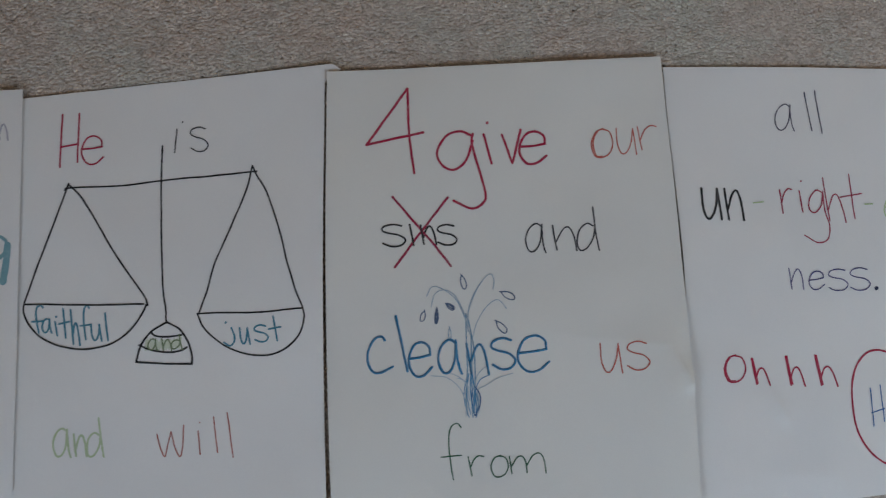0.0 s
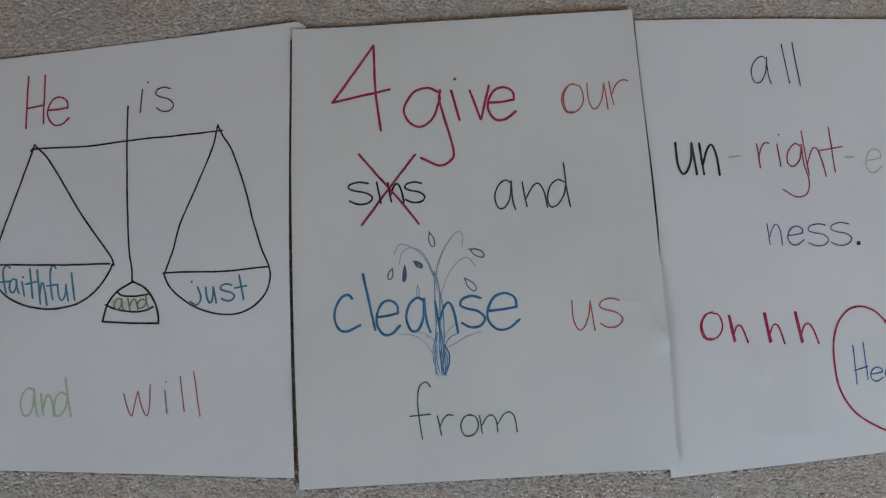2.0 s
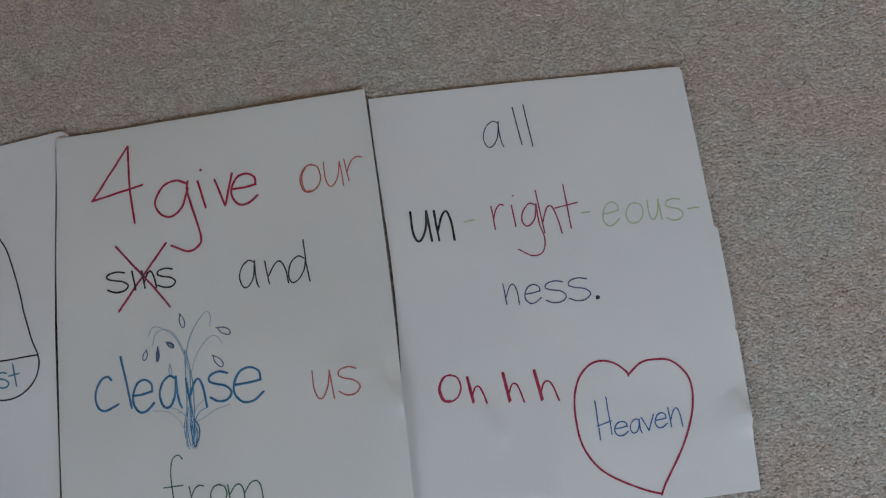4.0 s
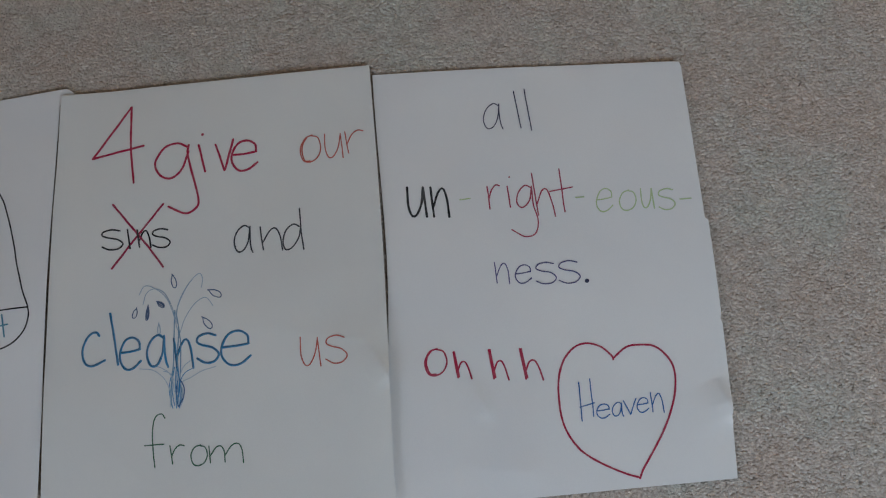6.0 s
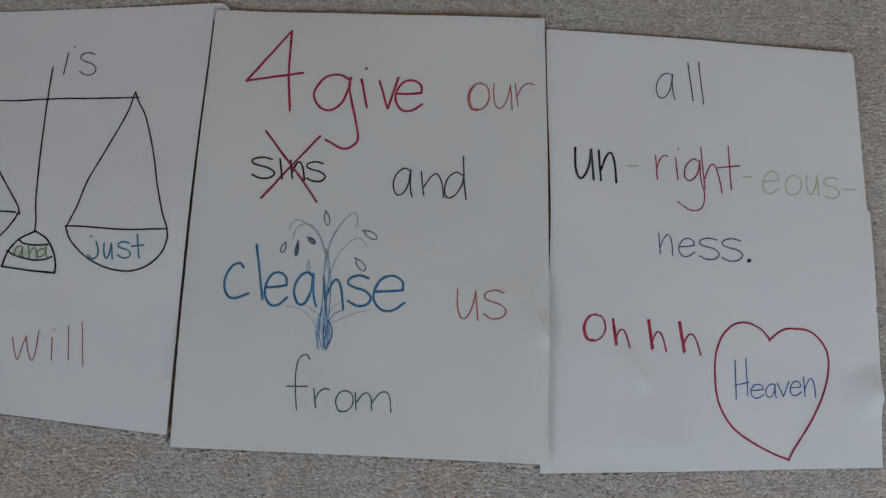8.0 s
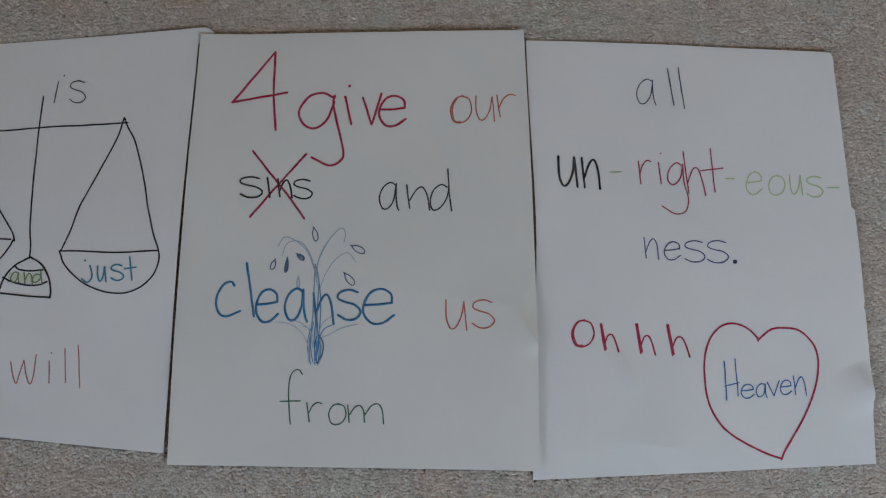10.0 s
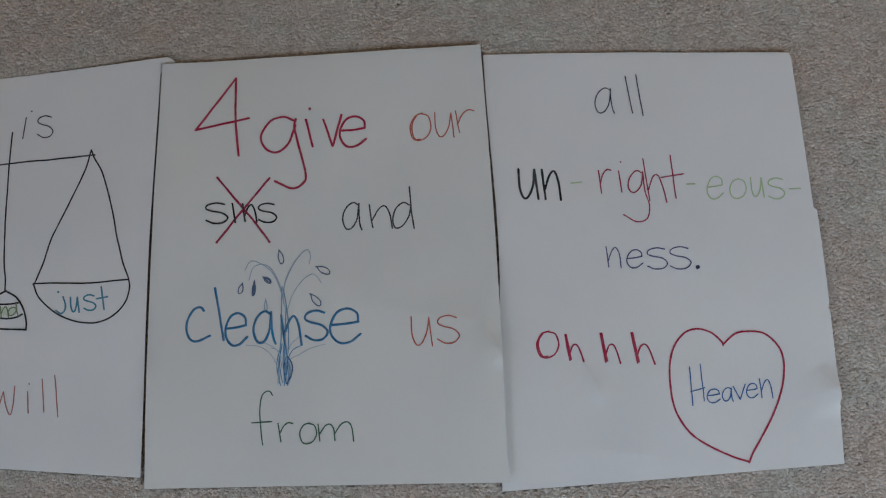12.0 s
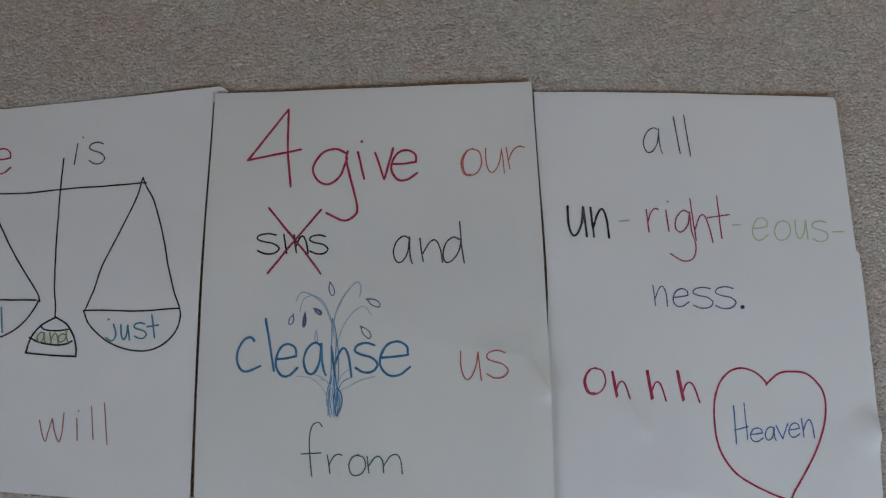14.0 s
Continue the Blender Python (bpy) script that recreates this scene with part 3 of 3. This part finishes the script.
def drop(x, y, long, wide, turn):
    c, s = math.cos(radians(turn)), math.sin(radians(turn))
    shape = [(0, 0.55), (-0.42, 0.1), (-0.3, -0.42), (0.05, -0.5), (0.4, -0.3), (0.36, 0.15), (-0.08, 0.62)]
    return curve([(x + c * u * wide - s * v * long, y + s * u * wide + c * v * long) for u, v in shape])


DROP_INK = ink((0.012, 0.065, 0.18), 0.85)
for x, y, long, wide, turn in ((131.7, 225.8, 13, 6, 12), (174.9, 212.1, 14, 7, 62), (167.2, 181.7, 14, 7, 38), (118.3, 202.8, 9, 5, 50), (104.7, 193.7, 14, 3.5, -6), (91.6, 194.3, 10, 5, -18)):
    lines = [drop(x, y, long, wide, turn)]
    if wide < 6 and turn != -18:
        lines.append(drop(x, y, 0.8 * long, 0.4 * wide, turn + 5))
    inked("water_drop", sheet_2, lines, 0.0011, DROP_INK, parent=fountain)
inked("water_drop", sheet_2, [drop(117.0, 176.9, 11, 3, 0)], 0.0010, ink(FINE_BLUE, 0.55), parent=fountain)

# ---- fourth sheet ----
word(sheet_3, -0.5, 0.027, 1.15, ink((0.035, 0.032, 0.085), 1.0), [("a", 456.7, 370.8, 20.2, 27.4), ("l", 488.1, 370.5, 7.6, 39.6), ("l", 499.1, 367.4, 7.3, 44.4)], 'violet-grey handwritten word "all"')
word(sheet_3, -0.5, 0.016, 2.35, ink(BLACK, 1.0), [("u", 374.8, 281.8, 20.3, 31.4), ("n", 398.8, 280.4, 19.4, 31.7)], 'black handwritten syllable "un"')
word(sheet_3, -0.5, 0.031, 1.35, ink(ROSE, 0.98), [("r", 456.9, 286.5, 12.5, 25.2), ("i", 477.5, 287.5, 3.5, 21.9), (".", 480.3, 318.3, 1.2, 1.2), ("G", 481.0, 256.3, 26.5, 53.1), ("h", 502.0, 275.8, 24.0, 46.0), ("t", 520.6, 279.7, 22.9, 45.5)], 'rose handwritten syllable "right"')
word(sheet_3, -0.5, 0.037, 1.35, ink((0.29, 0.46, 0.11), 0.64), [("-", 429.1, 297.0, 10.7, 2.1), ("-", 547.3, 293.4, 8.4, 1.2), ("e", 567.4, 278.2, 16.5, 23.4), ("o", 590.6, 278.0, 16.8, 20.7), ("u", 612.0, 279.0, 13.3, 20.5), ("s", 629.0, 276.8, 17.0, 21.6), ("-", 651.2, 286.1, 11.0, 1.2)], 'pale green handwritten syllable "eous" with hyphens')
word(sheet_3, -0.4, 0.032, 1.2, ink(VIOLET_GREY, 0.98), [("n", 461.0, 209.1, 15.5, 21.7), ("e", 481.9, 208.9, 16.3, 18.2), ("s", 502.1, 207.0, 20.9, 21.8), ("s", 524.8, 206.8, 22.0, 22.4)],
     'violet-grey handwritten syllable "ness"')
word(sheet_3, -0.4, 0.039, 3.4, ink((0.012, 0.016, 0.07), 1.0), [(".", 552.5, 207.2, 2.3, 2.3)], "dark blue full stop")
word(sheet_3, -0.4, 0.024, 1.65, ink(RED, 1.0), [("O", 387.9, 119.6, 22.0, 26.9), ("b", 416.1, 115.8, 18.4, 26.5), ("b", 451.3, 113.3, 20.0, 29.9), ("b", 482.0, 111.9, 22.9, 31.0)], 'red marker lettering "Ohhh"')
inked("heart_outline", sheet_3, [
    curve([(574.3, 129.2), (572.8, 133.2), (562.8, 142.3), (549.7, 145.8), (536.2, 141.9), (525.1, 128.5), (519.7, 109.1), (519.6, 84.8), (523.9, 63.7), (537.0, 43.3), (557.3, 29.4), (577.7, 20.0), (591.4, 15.5)]),
    curve([(574.4, 130.3), (587.4, 140.4), (601.7, 142.6), (615.7, 140.2), (627.5, 129.4), (632.9, 115.3), (631.7, 94.3), (622.2, 66.6), (606.6, 39.2), (596.8, 23.9), (592.4, 14.4)])],
    0.0019, ink(RED, 1.0), "red felt-tip heart outline")
word(sheet_3, -0.4, 0.045, 1.15, ink((0.012, 0.12, 0.37), 0.98), [("K", 537.2, 70.8, 15.1, 40.1), ("e", 554.6, 72.9, 12.9, 13.3), ("a", 569.8, 73.9, 11.2, 13.3), ("v", 581.2, 75.5, 11.8, 15.0), ("e", 594.1, 77.1, 11.2, 13.9), ("n", 607.0, 76.4, 12.9, 18.9)], 'blue handwritten word "Heaven"')


# ---- carpet pile ----
def carpet_pile():
    """Cut yarn tips, each a short bent tuft, all round the sheets."""
    rng = np.random.default_rng(7)
    step = 0.0024
    xs, ys = np.meshgrid(np.arange(-0.37, 0.98, step), np.arange(-0.11, 0.67, step * 0.87))
    xs = xs + (np.arange(xs.shape[0]) % 2)[:, None] * step / 2
    x, y = xs.ravel(), ys.ravel()
    x = x + rng.uniform(-0.0012, 0.0012, x.size)
    y = y + rng.uniform(-0.0010, 0.0010, y.size)
    hidden = np.zeros(x.size, bool)
    near = np.zeros(x.size, bool)
    beside = np.zeros(x.size, int)
    for s in (sheet_0, sheet_1, sheet_2, sheet_3):
        bl, br, tr, tl = s.c
        deep = np.full(x.size, 9.0)
        for a, b in ((bl, br), (br, tr), (tr, tl), (tl, bl)):
            d = b - a
            deep = np.minimum(deep, ((y - a.y) * d.x - (x - a.x) * d.y) / d.length)
        hidden |= deep > 0.008
        near |= deep > -0.0006
        beside += deep > -0.0045
    near |= beside > 1
    x, y, near = x[~hidden], y[~hidden], near[~hidden]
    n = x.size
    sides = 5
    lean_x = rng.normal(0.0001, 0.0010, n)
    lean_y = rng.normal(-0.0001, 0.0010, n)
    top = np.where(near, rng.uniform(-0.0024, -0.0012, n), rng.uniform(-0.0003, 0.0004, n))
    sunk = rng.random(n) < 0.06
    top = np.where(sunk, top - rng.uniform(0.0006, 0.0014, n), top)
    spin = rng.uniform(0, 6.283, n)
    size = rng.uniform(0.72, 1.25, n) * np.where(sunk, 0.75, 1.0)
    levels = ((-0.0009, 0.0026, 0.0), (-0.00025, 0.0014, 0.7))
    co = np.empty((n, sides * 2 + 1, 3), np.float32)
    for k, (dz, r, f) in enumerate(levels):
        for i in range(sides):
            a = spin + 6.283 * i / sides + 0.5 * k
            j = k * sides + i
            co[:, j, 0] = x + lean_x * f + np.cos(a) * r * size
            co[:, j, 1] = y + lean_y * f + np.sin(a) * r * size * 0.85
            co[:, j, 2] = top + dz
    co[:, -1, 0], co[:, -1, 1], co[:, -1, 2] = x + lean_x, y + lean_y, top
    tris = []
    for i in range(sides):
        a, b = i, (i + 1) % sides
        tris += [(a, b, b + sides), (a, b + sides, a + sides)]
    tris += [(sides + i, sides + (i + 1) % sides, 2 * sides) for i in range(sides)]
    tri = np.array(tris, np.int32)
    idx = (np.arange(n, dtype=np.int32)[:, None, None] * (sides * 2 + 1) + tri[None]).reshape(-1)
    me = bpy.data.meshes.new("carpet_pile")
    me.vertices.add(n * (sides * 2 + 1))
    me.vertices.foreach_set("co", co.reshape(-1))
    me.loops.add(idx.size)
    me.loops.foreach_set("vertex_index", idx)
    me.polygons.add(idx.size // 3)
    me.polygons.foreach_set("loop_start", np.arange(0, idx.size, 3, dtype=np.int32))
    me.polygons.foreach_set("use_smooth", np.ones(idx.size // 3, bool))
    me.update(calc_edges=True)
    me.materials.append(M_PILE)
    return tagged(new("carpet_pile", me), "beige-grey cut-pile carpet yarn tufts", "carpet", kind="stuff")


carpet_pile()
